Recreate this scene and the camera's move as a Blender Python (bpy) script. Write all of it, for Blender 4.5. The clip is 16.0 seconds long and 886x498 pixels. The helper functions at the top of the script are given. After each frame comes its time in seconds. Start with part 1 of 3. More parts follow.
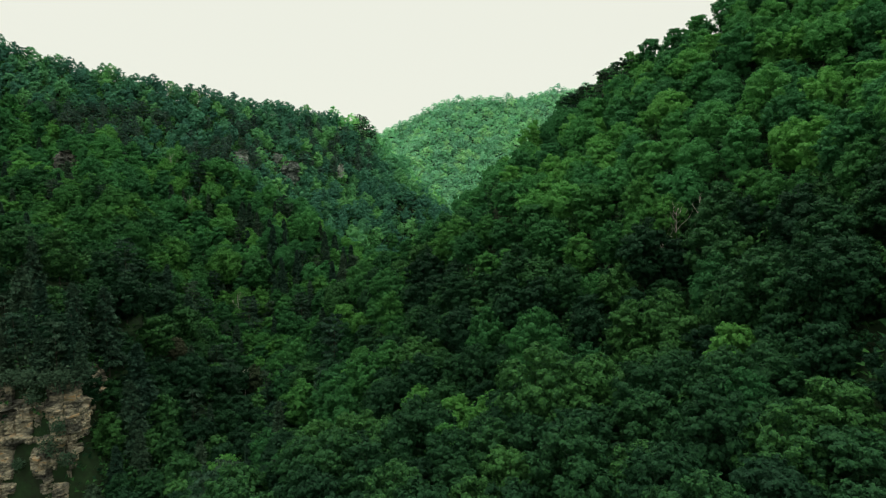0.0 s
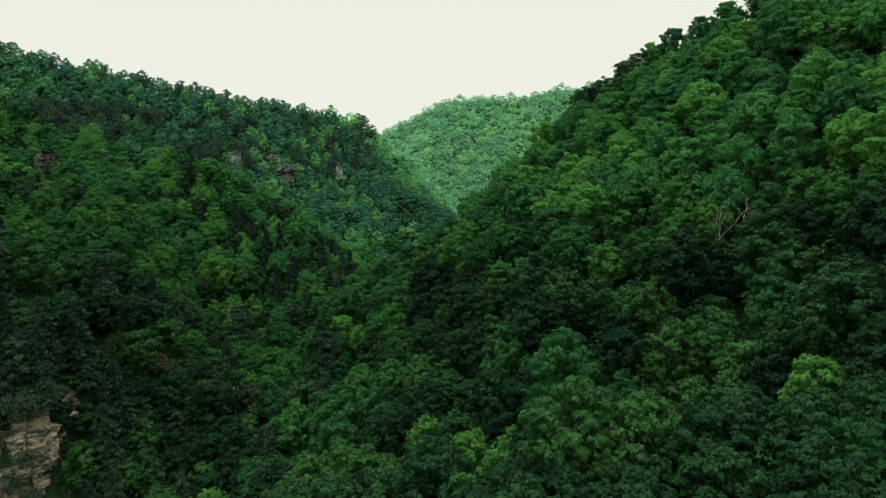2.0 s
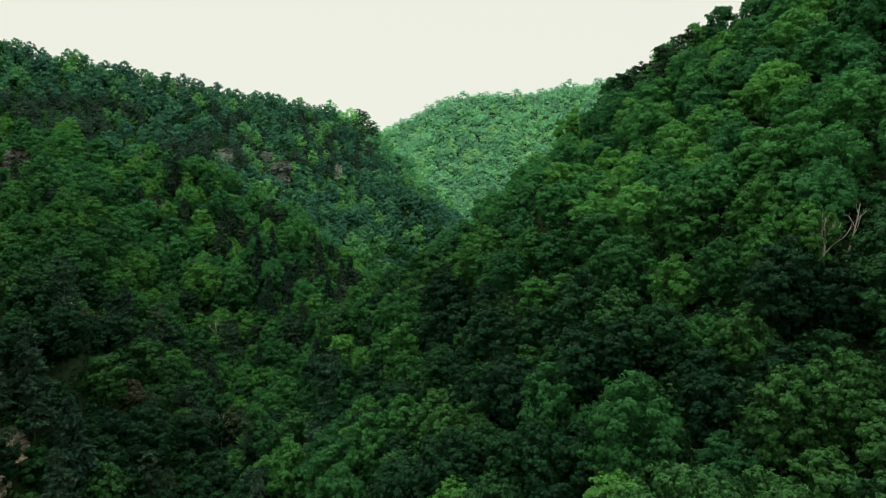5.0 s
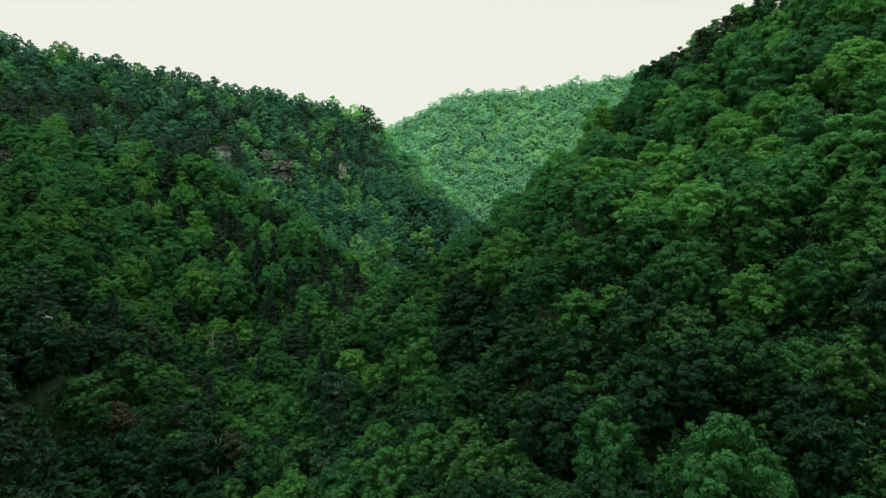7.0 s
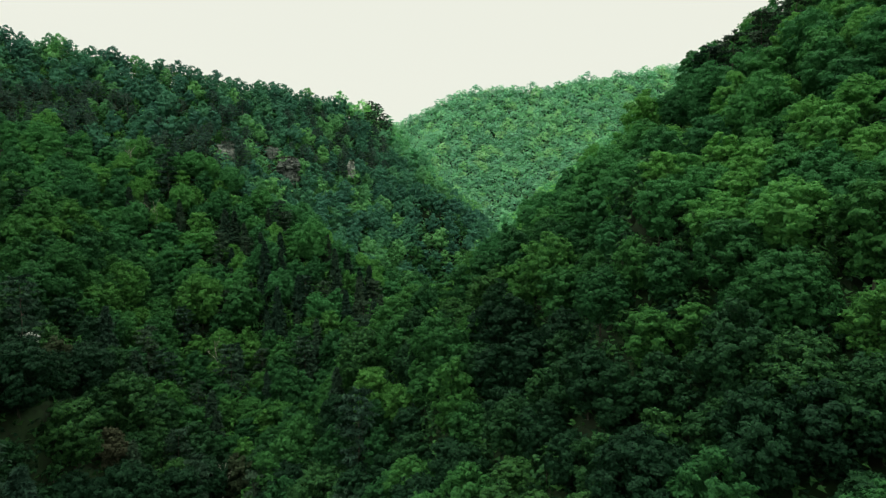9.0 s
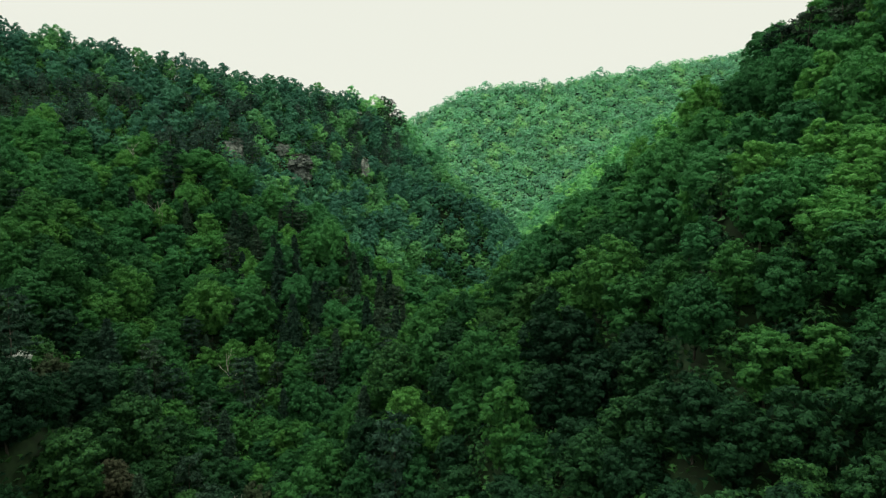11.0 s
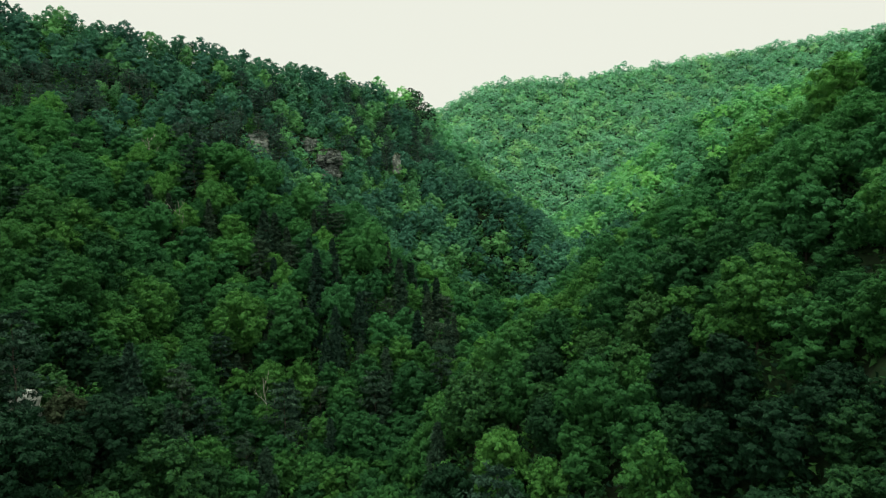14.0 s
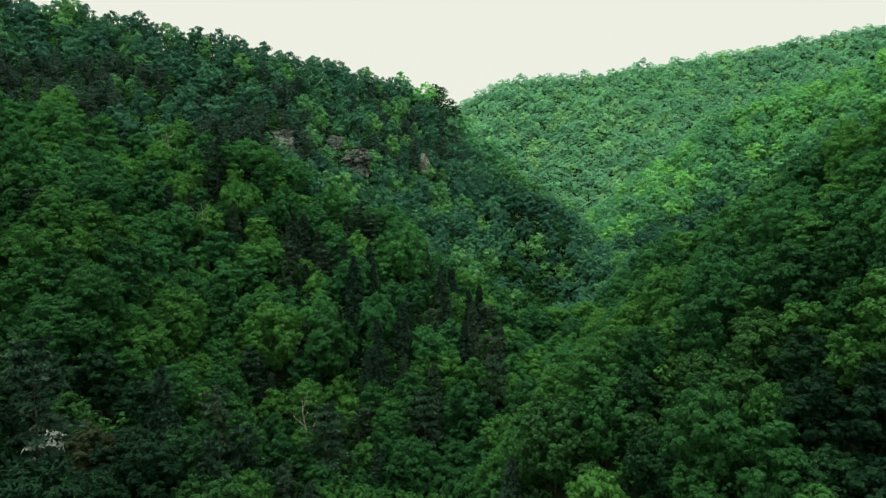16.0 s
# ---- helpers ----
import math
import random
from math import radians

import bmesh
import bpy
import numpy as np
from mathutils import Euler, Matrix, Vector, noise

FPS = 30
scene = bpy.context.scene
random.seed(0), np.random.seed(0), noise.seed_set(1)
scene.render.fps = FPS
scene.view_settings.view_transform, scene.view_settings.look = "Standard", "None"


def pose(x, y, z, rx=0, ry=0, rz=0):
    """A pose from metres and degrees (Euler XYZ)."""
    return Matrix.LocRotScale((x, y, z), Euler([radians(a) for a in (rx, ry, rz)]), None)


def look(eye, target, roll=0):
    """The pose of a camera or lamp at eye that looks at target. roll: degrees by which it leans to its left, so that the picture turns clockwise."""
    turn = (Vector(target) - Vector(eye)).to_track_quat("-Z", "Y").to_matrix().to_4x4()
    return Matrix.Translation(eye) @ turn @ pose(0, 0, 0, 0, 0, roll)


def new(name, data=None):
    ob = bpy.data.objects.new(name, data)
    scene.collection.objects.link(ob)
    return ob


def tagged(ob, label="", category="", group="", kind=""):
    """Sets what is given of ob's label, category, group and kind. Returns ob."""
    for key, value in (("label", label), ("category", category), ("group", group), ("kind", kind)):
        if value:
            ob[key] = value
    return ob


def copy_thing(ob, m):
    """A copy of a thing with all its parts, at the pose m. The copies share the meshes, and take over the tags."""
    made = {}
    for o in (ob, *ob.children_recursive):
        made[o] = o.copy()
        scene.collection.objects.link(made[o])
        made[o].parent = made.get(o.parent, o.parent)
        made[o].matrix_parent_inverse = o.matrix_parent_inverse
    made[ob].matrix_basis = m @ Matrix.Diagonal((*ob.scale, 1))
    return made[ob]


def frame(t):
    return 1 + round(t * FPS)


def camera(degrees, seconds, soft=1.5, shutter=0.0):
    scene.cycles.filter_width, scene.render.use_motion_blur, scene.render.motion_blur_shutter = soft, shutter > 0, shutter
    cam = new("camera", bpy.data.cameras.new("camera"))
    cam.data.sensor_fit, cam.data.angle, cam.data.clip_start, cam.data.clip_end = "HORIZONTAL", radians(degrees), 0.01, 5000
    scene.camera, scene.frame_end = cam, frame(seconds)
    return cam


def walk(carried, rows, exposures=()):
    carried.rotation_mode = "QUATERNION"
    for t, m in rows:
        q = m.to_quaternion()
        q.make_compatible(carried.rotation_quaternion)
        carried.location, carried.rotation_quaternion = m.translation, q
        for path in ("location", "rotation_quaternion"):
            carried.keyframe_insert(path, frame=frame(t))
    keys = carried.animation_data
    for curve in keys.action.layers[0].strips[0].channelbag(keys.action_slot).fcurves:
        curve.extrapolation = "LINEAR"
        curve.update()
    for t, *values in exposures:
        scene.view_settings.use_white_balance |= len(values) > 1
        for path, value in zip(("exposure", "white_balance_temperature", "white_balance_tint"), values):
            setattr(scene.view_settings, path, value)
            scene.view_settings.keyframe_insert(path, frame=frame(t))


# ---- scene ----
cam = camera(74.0, 16.0, 1.25)
EYE, TILT = 80.0, -6.0
ROWS = [
    (0, -0.00, 0.00, 0.00, -0.00, 0.00, -0.00),
    (0.5, -0.62, 2.80, 0.34, -0.01, 0.04, 0.05),
    (1, -1.07, 5.58, 0.69, -0.03, 0.08, 0.10),
    (1.5, -1.37, 8.50, 1.01, -0.05, 0.11, 0.12),
    (2, -1.62, 11.42, 1.30, -0.07, 0.14, 0.10),
    (2.5, -2.03, 14.25, 1.62, -0.11, 0.16, 0.07),
    (3, -2.51, 17.08, 1.98, -0.16, 0.16, 0.03),
    (3.5, -3.05, 19.93, 2.31, -0.19, 0.16, 0.01),
    (4, -3.70, 22.89, 2.71, -0.21, 0.16, 0.02),
    (6.5, -7.51, 37.49, 4.06, -0.19, 0.17, 0.21),
    (7, -8.56, 40.35, 4.36, -0.20, 0.15, 0.25),
    (7.5, -9.67, 43.18, 4.66, -0.21, 0.14, 0.28),
    (8, -10.82, 45.95, 4.97, -0.19, 0.13, 0.31),
    (8.5, -12.00, 48.74, 5.28, -0.15, 0.11, 0.33),
    (9, -13.28, 51.47, 5.56, -0.11, 0.09, 0.37),
    (11.5, -21.23, 65.09, 6.64, -0.02, 0.06, 0.61),
    (12, -23.12, 67.81, 6.85, -0.03, 0.06, 0.62),
    (12.5, -25.11, 70.52, 7.16, -0.04, 0.07, 0.57),
    (13, -27.19, 73.20, 7.49, -0.06, 0.05, 0.53),
    (13.5, -29.47, 75.80, 7.72, -0.08, 0.00, 0.53),
    (14, -31.72, 78.34, 7.99, -0.09, -0.02, 0.55),
    (14.5, -33.92, 80.90, 8.31, -0.08, -0.01, 0.57),
    (15, -36.20, 83.41, 8.57, -0.04, -0.00, 0.57),
    (15.5, -38.36, 85.86, 8.86, 0.01, 0.01, 0.59),
    (16, -40.45, 88.35, 9.13, 0.06, 0.03, 0.64),
]
walk(cam, [(t, pose(0, 0, EYE, TILT) @ pose(x, y, z, 90 + pitch, roll, yaw)) for t, x, y, z, yaw, pitch, roll in ROWS])


# ---- light ----
world = bpy.data.worlds.new("overcast_sky")
scene.world = world
world.use_nodes = True
wn, wl = world.node_tree.nodes, world.node_tree.links
wn.clear()
SUN_ELEVATION, SUN_AZIMUTH = radians(74), radians(-40)
sky = wn.new("ShaderNodeTexSky")
sky.sky_type, sky.sun_disc = "NISHITA", False
sky.sun_elevation, sky.sun_rotation = SUN_ELEVATION, SUN_AZIMUTH
sky_part = wn.new("ShaderNodeBackground")
sky_part.inputs["Strength"].default_value = 0.006
cloud = wn.new("ShaderNodeBackground")
cloud.inputs["Color"].default_value = (0.87, 0.88, 0.765, 1)
# An overcast sky is brighter overhead than at the horizon.
where, split, rise = wn.new("ShaderNodeTexCoord"), wn.new("ShaderNodeSeparateXYZ"), wn.new("ShaderNodeMapRange")
rise.interpolation_type = "SMOOTHSTEP"
rise.inputs["From Min"].default_value, rise.inputs["From Max"].default_value = 0.3, 1.0
rise.inputs["To Min"].default_value, rise.inputs["To Max"].default_value = 0.955, 2.7
wl.new(where.outputs["Generated"], split.inputs[0])
wl.new(split.outputs["Z"], rise.inputs["Value"])
wl.new(rise.outputs[0], cloud.inputs["Strength"])
both = wn.new("ShaderNodeAddShader")
wout = wn.new("ShaderNodeOutputWorld")
wl.new(sky.outputs[0], sky_part.inputs["Color"])
wl.new(sky_part.outputs[0], both.inputs[0])
wl.new(cloud.outputs[0], both.inputs[1])
wl.new(both.outputs[0], wout.inputs["Surface"])

sun = new("sun", bpy.data.lights.new("sun", "SUN"))
sun.data.energy, sun.data.angle, sun.data.color = 1.45, radians(30), (1.0, 0.96, 0.88)
sun_from = Vector((math.sin(SUN_AZIMUTH) * math.cos(SUN_ELEVATION), math.cos(SUN_AZIMUTH) * math.cos(SUN_ELEVATION), math.sin(SUN_ELEVATION)))
sun.matrix_world = look(sun_from * 300, (0, 0, 0))


# ---- materials ----
def material(name):
    m = bpy.data.materials.new(name)
    m.use_nodes = True
    m.node_tree.nodes.clear()
    return m, m.node_tree.nodes, m.node_tree.links


def ramp(n, stops):
    r = n.new("ShaderNodeValToRGB")
    e = r.color_ramp.elements
    while len(e) < len(stops):
        e.new(0.5)
    for k, (at, col) in enumerate(stops):
        e[k].position, e[k].color = at, (*col, 1)
    return r


def leaf_material(name, stops, translucent=0.3, rough=0.55, vary=0.6):
    """Leaves: the hue runs from tree to tree (object random, or the tint of a joined tree), with small changes from spray to spray."""
    m, n, l = material(name)
    info, tint, geo = n.new("ShaderNodeObjectInfo"), n.new("ShaderNodeAttribute"), n.new("ShaderNodeNewGeometry")
    tint.attribute_name = "tint"
    add, frac, isle, mix = (n.new("ShaderNodeMath") for _ in range(4))
    frac.operation, isle.operation, mix.operation = "FRACT", "MULTIPLY_ADD", "ADD"
    l.new(info.outputs["Random"], add.inputs[0])
    l.new(tint.outputs["Fac"], add.inputs[1])
    l.new(add.outputs[0], frac.inputs[0])
    isle.inputs[1].default_value, isle.inputs[2].default_value = vary, -vary / 2
    l.new(geo.outputs["Random Per Island"], isle.inputs[0])
    l.new(frac.outputs[0], mix.inputs[0])
    l.new(isle.outputs[0], mix.inputs[1])
    r = ramp(n, stops)
    l.new(mix.outputs[0], r.inputs[0])
    grain, bump = n.new("ShaderNodeTexNoise"), n.new("ShaderNodeBump")
    grain.inputs["Scale"].default_value, grain.inputs["Detail"].default_value = 4.5, 2
    l.new(geo.outputs["Position"], grain.inputs["Vector"])
    bump.inputs["Strength"].default_value, bump.inputs["Distance"].default_value = 0.9, 0.12
    l.new(grain.outputs["Fac"], bump.inputs["Height"])
    p, t, s, o = n.new("ShaderNodeBsdfPrincipled"), n.new("ShaderNodeBsdfTranslucent"), n.new("ShaderNodeMixShader"), n.new("ShaderNodeOutputMaterial")
    p.inputs["Roughness"].default_value = rough
    p.inputs["Specular IOR Level"].default_value = 0.06
    s.inputs[0].default_value = translucent
    l.new(bump.outputs[0], p.inputs["Normal"])
    l.new(r.outputs[0], p.inputs["Base Color"])
    l.new(r.outputs[0], t.inputs["Color"])
    l.new(p.outputs[0], s.inputs[1])
    l.new(t.outputs[0], s.inputs[2])
    l.new(s.outputs[0], o.inputs["Surface"])
    return m


def rough_material(name, stops, scale, stretch=(1, 1, 1), rough=0.9, bump=0.4, fine=6.0):
    """A mineral or woody surface: two scales of noise in metres, and a bump."""
    m, n, l = material(name)
    geo, mp = n.new("ShaderNodeNewGeometry"), n.new("ShaderNodeMapping")
    mp.inputs["Scale"].default_value = stretch
    l.new(geo.outputs["Position"], mp.inputs["Vector"])
    a, b = n.new("ShaderNodeTexNoise"), n.new("ShaderNodeTexNoise")
    a.inputs["Scale"].default_value, a.inputs["Detail"].default_value, a.inputs["Roughness"].default_value = scale, 6, 0.65
    b.inputs["Scale"].default_value, b.inputs["Detail"].default_value = scale * fine, 4
    info = n.new("ShaderNodeObjectInfo")
    for t in (a, b):
        l.new(mp.outputs[0], t.inputs["Vector"])
    m1, m2 = n.new("ShaderNodeMath"), n.new("ShaderNodeMath")
    m1.operation = m2.operation = "MULTIPLY_ADD"
    m1.inputs[1].default_value = 0.45
    l.new(b.outputs["Fac"], m1.inputs[0])
    l.new(a.outputs["Fac"], m1.inputs[2])
    m2.inputs[1].default_value = 0.25
    l.new(info.outputs["Random"], m2.inputs[0])
    l.new(m1.outputs[0], m2.inputs[2])
    sub = n.new("ShaderNodeMath")
    sub.operation, sub.inputs[1].default_value, sub.inputs[2].default_value = "MULTIPLY_ADD", 1.8, -1.03
    l.new(m2.outputs[0], sub.inputs[0])
    r = ramp(n, stops)
    l.new(sub.outputs[0], r.inputs[0])
    p, o, bp = n.new("ShaderNodeBsdfPrincipled"), n.new("ShaderNodeOutputMaterial"), n.new("ShaderNodeBump")
    bp.inputs["Strength"].default_value, bp.inputs["Distance"].default_value = bump, 0.15
    l.new(m1.outputs[0], bp.inputs["Height"])
    l.new(bp.outputs[0], p.inputs["Normal"])
    l.new(r.outputs[0], p.inputs["Base Color"])
    p.inputs["Roughness"].default_value = rough
    p.inputs["Specular IOR Level"].default_value = 0.2
    l.new(p.outputs[0], o.inputs["Surface"])
    return m


# Low-slope leaves: the valley's shade is put into their dark greens.
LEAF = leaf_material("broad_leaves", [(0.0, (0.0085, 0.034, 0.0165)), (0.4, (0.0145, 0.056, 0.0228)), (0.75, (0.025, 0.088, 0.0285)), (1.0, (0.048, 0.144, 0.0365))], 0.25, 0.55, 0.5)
# Brighter leaves: upper-slope light put into the colour; also trees that stand out.
BRIGHTENED_LEAF = leaf_material("brightened_leaves", [(0.0, (0.026, 0.106, 0.0388)), (0.4, (0.04, 0.152, 0.0456)), (0.75, (0.058, 0.198, 0.049)), (1.0, (0.09, 0.26, 0.0547))], 0.42, 0.55, 0.5)
# Brightest leaves: backlight and haze of the high slopes painted into the colour.
HIGH_LIT_LEAF = leaf_material("high_lit_leaves", [(0.0, (0.046, 0.18, 0.0684)), (0.4, (0.066, 0.245, 0.0821)), (0.75, (0.092, 0.305, 0.0844)), (1.0, (0.135, 0.37, 0.0844))], 0.5, 0.55, 0.3)
# Aerial haze at ridge distance is put into these bluish, raised leaf colours.
RIDGE_HAZE_LEAF = leaf_material("ridge_haze_leaves", [(0.0, (0.0605, 0.194, 0.138)), (0.4, (0.0886, 0.275, 0.16)), (0.75, (0.125, 0.356, 0.162)), (1.0, (0.184, 0.464, 0.16))], 0.45, 0.55, 0.14)
# The side valley's thicker haze, mixed into the leaf colour.
MID_HAZE_LEAF = leaf_material("mid_haze_leaves", [(0.0, (0.136, 0.384, 0.209)), (0.45, (0.186, 0.497, 0.232)), (0.8, (0.226, 0.565, 0.226)), (1.0, (0.294, 0.655, 0.209))], 0.5, 0.55, 0.1)
# Palest leaves: the distant hill's haze is painted in as colour.
FAR_HAZE_LEAF = leaf_material("far_haze_leaves", [(0.0, (0.231, 0.517, 0.352)), (0.45, (0.297, 0.627, 0.396)), (0.8, (0.341, 0.682, 0.391)), (1.0, (0.418, 0.72, 0.363))], 0.5, 0.55, 0.06)
# Ridge pines greyed and lightened: haze carried by the needle colour.
HAZED_NEEDLE = leaf_material("hazed_needles", [(0.0, (0.042, 0.096, 0.074)), (0.5, (0.056, 0.118, 0.088)), (1.0, (0.074, 0.132, 0.096))], 0.35, 0.6, 0.4)
NEEDLE = leaf_material("conifer_needles", [(0.0, (0.015, 0.044, 0.028)), (0.5, (0.026, 0.064, 0.038)), (1.0, (0.043, 0.079, 0.046))], 0.12, 0.6)
BROWN = leaf_material("dry_twigs", [(0.0, (0.03, 0.056, 0.026)), (0.6, (0.05, 0.064, 0.034)), (1.0, (0.07, 0.07, 0.044))], 0.1, 0.8)
BARK = rough_material("grey_bark", [(0.0, (0.03, 0.026, 0.02)), (0.5, (0.09, 0.08, 0.065)), (1.0, (0.2, 0.19, 0.165))], 1.2, (1, 1, 0.25))
PALE_BARK = rough_material("bleached_dead_wood", [(0.0, (0.22, 0.21, 0.18)), (0.5, (0.42, 0.4, 0.35)), (1.0, (0.6, 0.58, 0.52))], 1.5, (1, 1, 0.25))
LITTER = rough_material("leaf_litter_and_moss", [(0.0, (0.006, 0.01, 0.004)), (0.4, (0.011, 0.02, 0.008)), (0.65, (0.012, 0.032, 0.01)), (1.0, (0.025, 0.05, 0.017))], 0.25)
ROCK = rough_material("layered_sandstone", [(0.0, (0.02, 0.02, 0.017)), (0.25, (0.08, 0.08, 0.065)), (0.42, (0.2, 0.185, 0.135)), (0.56, (0.36, 0.32, 0.23)), (0.7, (0.4, 0.25, 0.12)), (0.84, (0.42, 0.34, 0.21)), (1.0, (0.46, 0.45, 0.38))], 0.3, (0.7, 0.7, 1.7), 0.9, 1.0, 5.0)
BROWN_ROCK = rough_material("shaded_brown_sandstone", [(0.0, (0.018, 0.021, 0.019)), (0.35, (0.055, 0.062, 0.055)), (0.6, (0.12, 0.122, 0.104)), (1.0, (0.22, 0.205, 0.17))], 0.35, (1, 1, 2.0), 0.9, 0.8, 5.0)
GREY_ROCK = rough_material("weathered_grey_sandstone", [(0.0, (0.022, 0.028, 0.026)), (0.35, (0.09, 0.11, 0.1)), (0.6, (0.185, 0.215, 0.19)), (1.0, (0.34, 0.37, 0.325))], 0.35, (1, 1, 2.0), 0.9, 0.8, 5.0)


# ---- land ----
# Each ridge: crest nodes (x, y, height of the canopy), fall per metre to the sides, roundness of the crest.
RIDGES = [
    ([(-280, -260, 175.0), (-301, 202, 170.5), (-142, 249, 129.7), (-97, 248, 120.8), (-43, 311, 115.6), (-16, 390, 79.1)], 1.10, 0.3),
    ([(-150, 130, 92.0), (-93, 124, 70.1), (-73, 132, 64.4), (-77, 108, 59.1)], 3.20, 2.8),
    ([(-69, 269, 83.0), (-38, 265, 62.1), (-21, 277, 86.2)], 0.93, 5.6),
    ([(-123, 220, 97.2), (-105, 232, 76.8), (-28, 222, 53.4)], 0.56, 11.1),
    ([(200, -260, 175.0), (178, 62, 148.7), (67, 133, 122.8), (48, 163, 114.1), (18, 168, 85.3), (4, 247, 58.5)], 0.93, 0.3),
    ([(80, 65, 116.7), (30, 52, 62.9), (-5, 65, 50.9)], 0.73, 12.7),
    ([(-113, 534, 102.0), (5, 497, 154.0), (56, 481, 153.1), (168, 515, 174.8), (300, 477, 190.9), (700, 420, 200.0)], 1.03, 0.3),
    ([(190, 302, 148.9), (90, 337, 113.5), (46, 312, 79.4)], 0.82, 9.1),
    ([(-420, 930, 159.2), (-60, 902, 168.0), (350, 930, 200.0)], 0.50, 30.0),
    ([(15, 135, 88.9), (10, 138, 55.7), (-15, 161, 60.9)], 1.34, 6.2),
    ([(-73, 228, 80.7), (-55, 213, 71.6), (-40, 197, 52.3)], 1.01, 5.6),
]
CANOPY = 7.2


def canopy(x, y):
    """The height of the treetops, a soft maximum over the ridges and the valley floor."""
    hs = [21.8 + 0.062 * (np.clip(y, 40, 560) - 130)]
    for nodes, fall, r in RIDGES:
        best = None
        for a, b in zip(nodes[:-1], nodes[1:]):
            dx, dy = b[0] - a[0], b[1] - a[1]
            s = np.clip(((x - a[0]) * dx + (y - a[1]) * dy) / (dx * dx + dy * dy), 0, 1)
            d2 = (x - a[0] - s * dx) ** 2 + (y - a[1] - s * dy) ** 2
            h = a[2] + s * (b[2] - a[2]) - fall * (np.sqrt(d2 + r * r) - r)
            best = h if best is None else np.maximum(best, h)
        hs.append(best)
    hs = np.array(hs)
    top = hs.max(0)
    return top + 4.0 * np.log(np.exp((hs - top) / 4.0).sum(0))


def ground_z(x, y):
    x, y = np.asarray(x, float), np.asarray(y, float)
    rolls = 0.9 * np.sin(x * 0.13 + 1.3 * np.sin(y * 0.05)) * np.sin(y * 0.11 + 0.7) + 0.5 * np.sin(x * 0.31 + y * 0.23)
    foot = 30.0 / (1 + np.exp(np.clip((x + 62) / 1.5, -40, 40))) / (1 + np.exp(np.clip((y - 101.5) / 0.8, -40, 40)))
    high = 1.2 / (1 + np.exp(np.clip((218 - y) / 4, -40, 40)))
    return canopy(x, y) - CANOPY + high + rolls - foot


def mesh_object(name, verts, faces_idx, sides, mats, mat_index=None, tint=None, smooth=False):
    """A mesh from vertex rows and a flat corner list, all faces with the same number of sides."""
    me = bpy.data.meshes.new(name)
    count = len(faces_idx) // sides
    me.vertices.add(len(verts))
    me.vertices.foreach_set("co", np.asarray(verts, np.float32).ravel())
    me.loops.add(len(faces_idx))
    me.loops.foreach_set("vertex_index", np.asarray(faces_idx, np.int32))
    me.polygons.add(count)
    me.polygons.foreach_set("loop_start", np.arange(0, count * sides, sides, dtype=np.int32))
    if mat_index is not None:
        me.polygons.foreach_set("material_index", np.asarray(mat_index, np.int32))
    if tint is not None:
        me.attributes.new("tint", "FLOAT", "FACE").data.foreach_set("value", np.asarray(tint, np.float32))
    if smooth:
        me.polygons.foreach_set("use_smooth", np.ones(count, bool))
    for m in mats:
        me.materials.append(m)
    me.update(calc_edges=True)
    return me


def spread(lo, hi, step, reach):
    """Even steps from lo to hi, then ever longer ones out to the horizon."""
    mid, out, d = list(np.arange(lo, hi + step, step)), [], step
    at = hi + step
    while at < reach:
        d *= 1.35
        at += d
        out.append(at)
    back, d, at = [], step, lo
    while at > -reach:
        d *= 1.35
        at -= d
        back.append(at)
    return np.array(back[::-1] + mid + out)


gx, gy = spread(-260, 300, 5, 4200), spread(-60, 640, 5, 4200)
GX, GY = np.meshgrid(gx, gy)
verts = np.stack([GX, GY, ground_z(GX, GY)], -1).reshape(-1, 3)
nx, ny = len(gx), len(gy)
k = (np.arange(ny - 1)[:, None] * nx + np.arange(nx - 1)).ravel()
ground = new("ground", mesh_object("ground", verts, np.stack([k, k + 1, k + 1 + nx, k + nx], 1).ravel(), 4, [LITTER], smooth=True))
tagged(ground, "steep valley floor and hillsides of dark leaf litter", "ground", kind="structure")


# ---- trees ----
def unit(v):
    return v / np.maximum(np.linalg.norm(v, axis=-1, keepdims=True), 1e-9)


def sprays(rng, at, facing, size, narrow=0.6, along=None):
    """Two pointed leaflets at each place, turned apart about the facing: three corners each."""
    n = len(at)
    out = []
    t = unit(np.cross(facing, rng.normal(size=(n, 3)))) if along is None else along
    for turn in (-0.9, 0.9):
        f = unit(facing + rng.normal(size=(n, 3)) * 0.15)
        u = unit(t - f * (t * f).sum(1, keepdims=True))
        w = np.cross(f, u)
        a = turn * rng.uniform(0.5, 1.4, (n, 1)) if along is None else turn * rng.uniform(0.1, 0.5, (n, 1))
        tip, side = u * np.cos(a) + w * np.sin(a), w * np.cos(a) - u * np.sin(a)
        s = size * rng.uniform(0.6, 1.35, (n, 1))
        root = at - tip * s * 0.2
        out.append(np.stack([root + side * s * narrow * 0.5, root + tip * s - f * s * 0.15, root - side * s * narrow * 0.5], 1))
    return np.stack(out, 1).reshape(-1, 3)


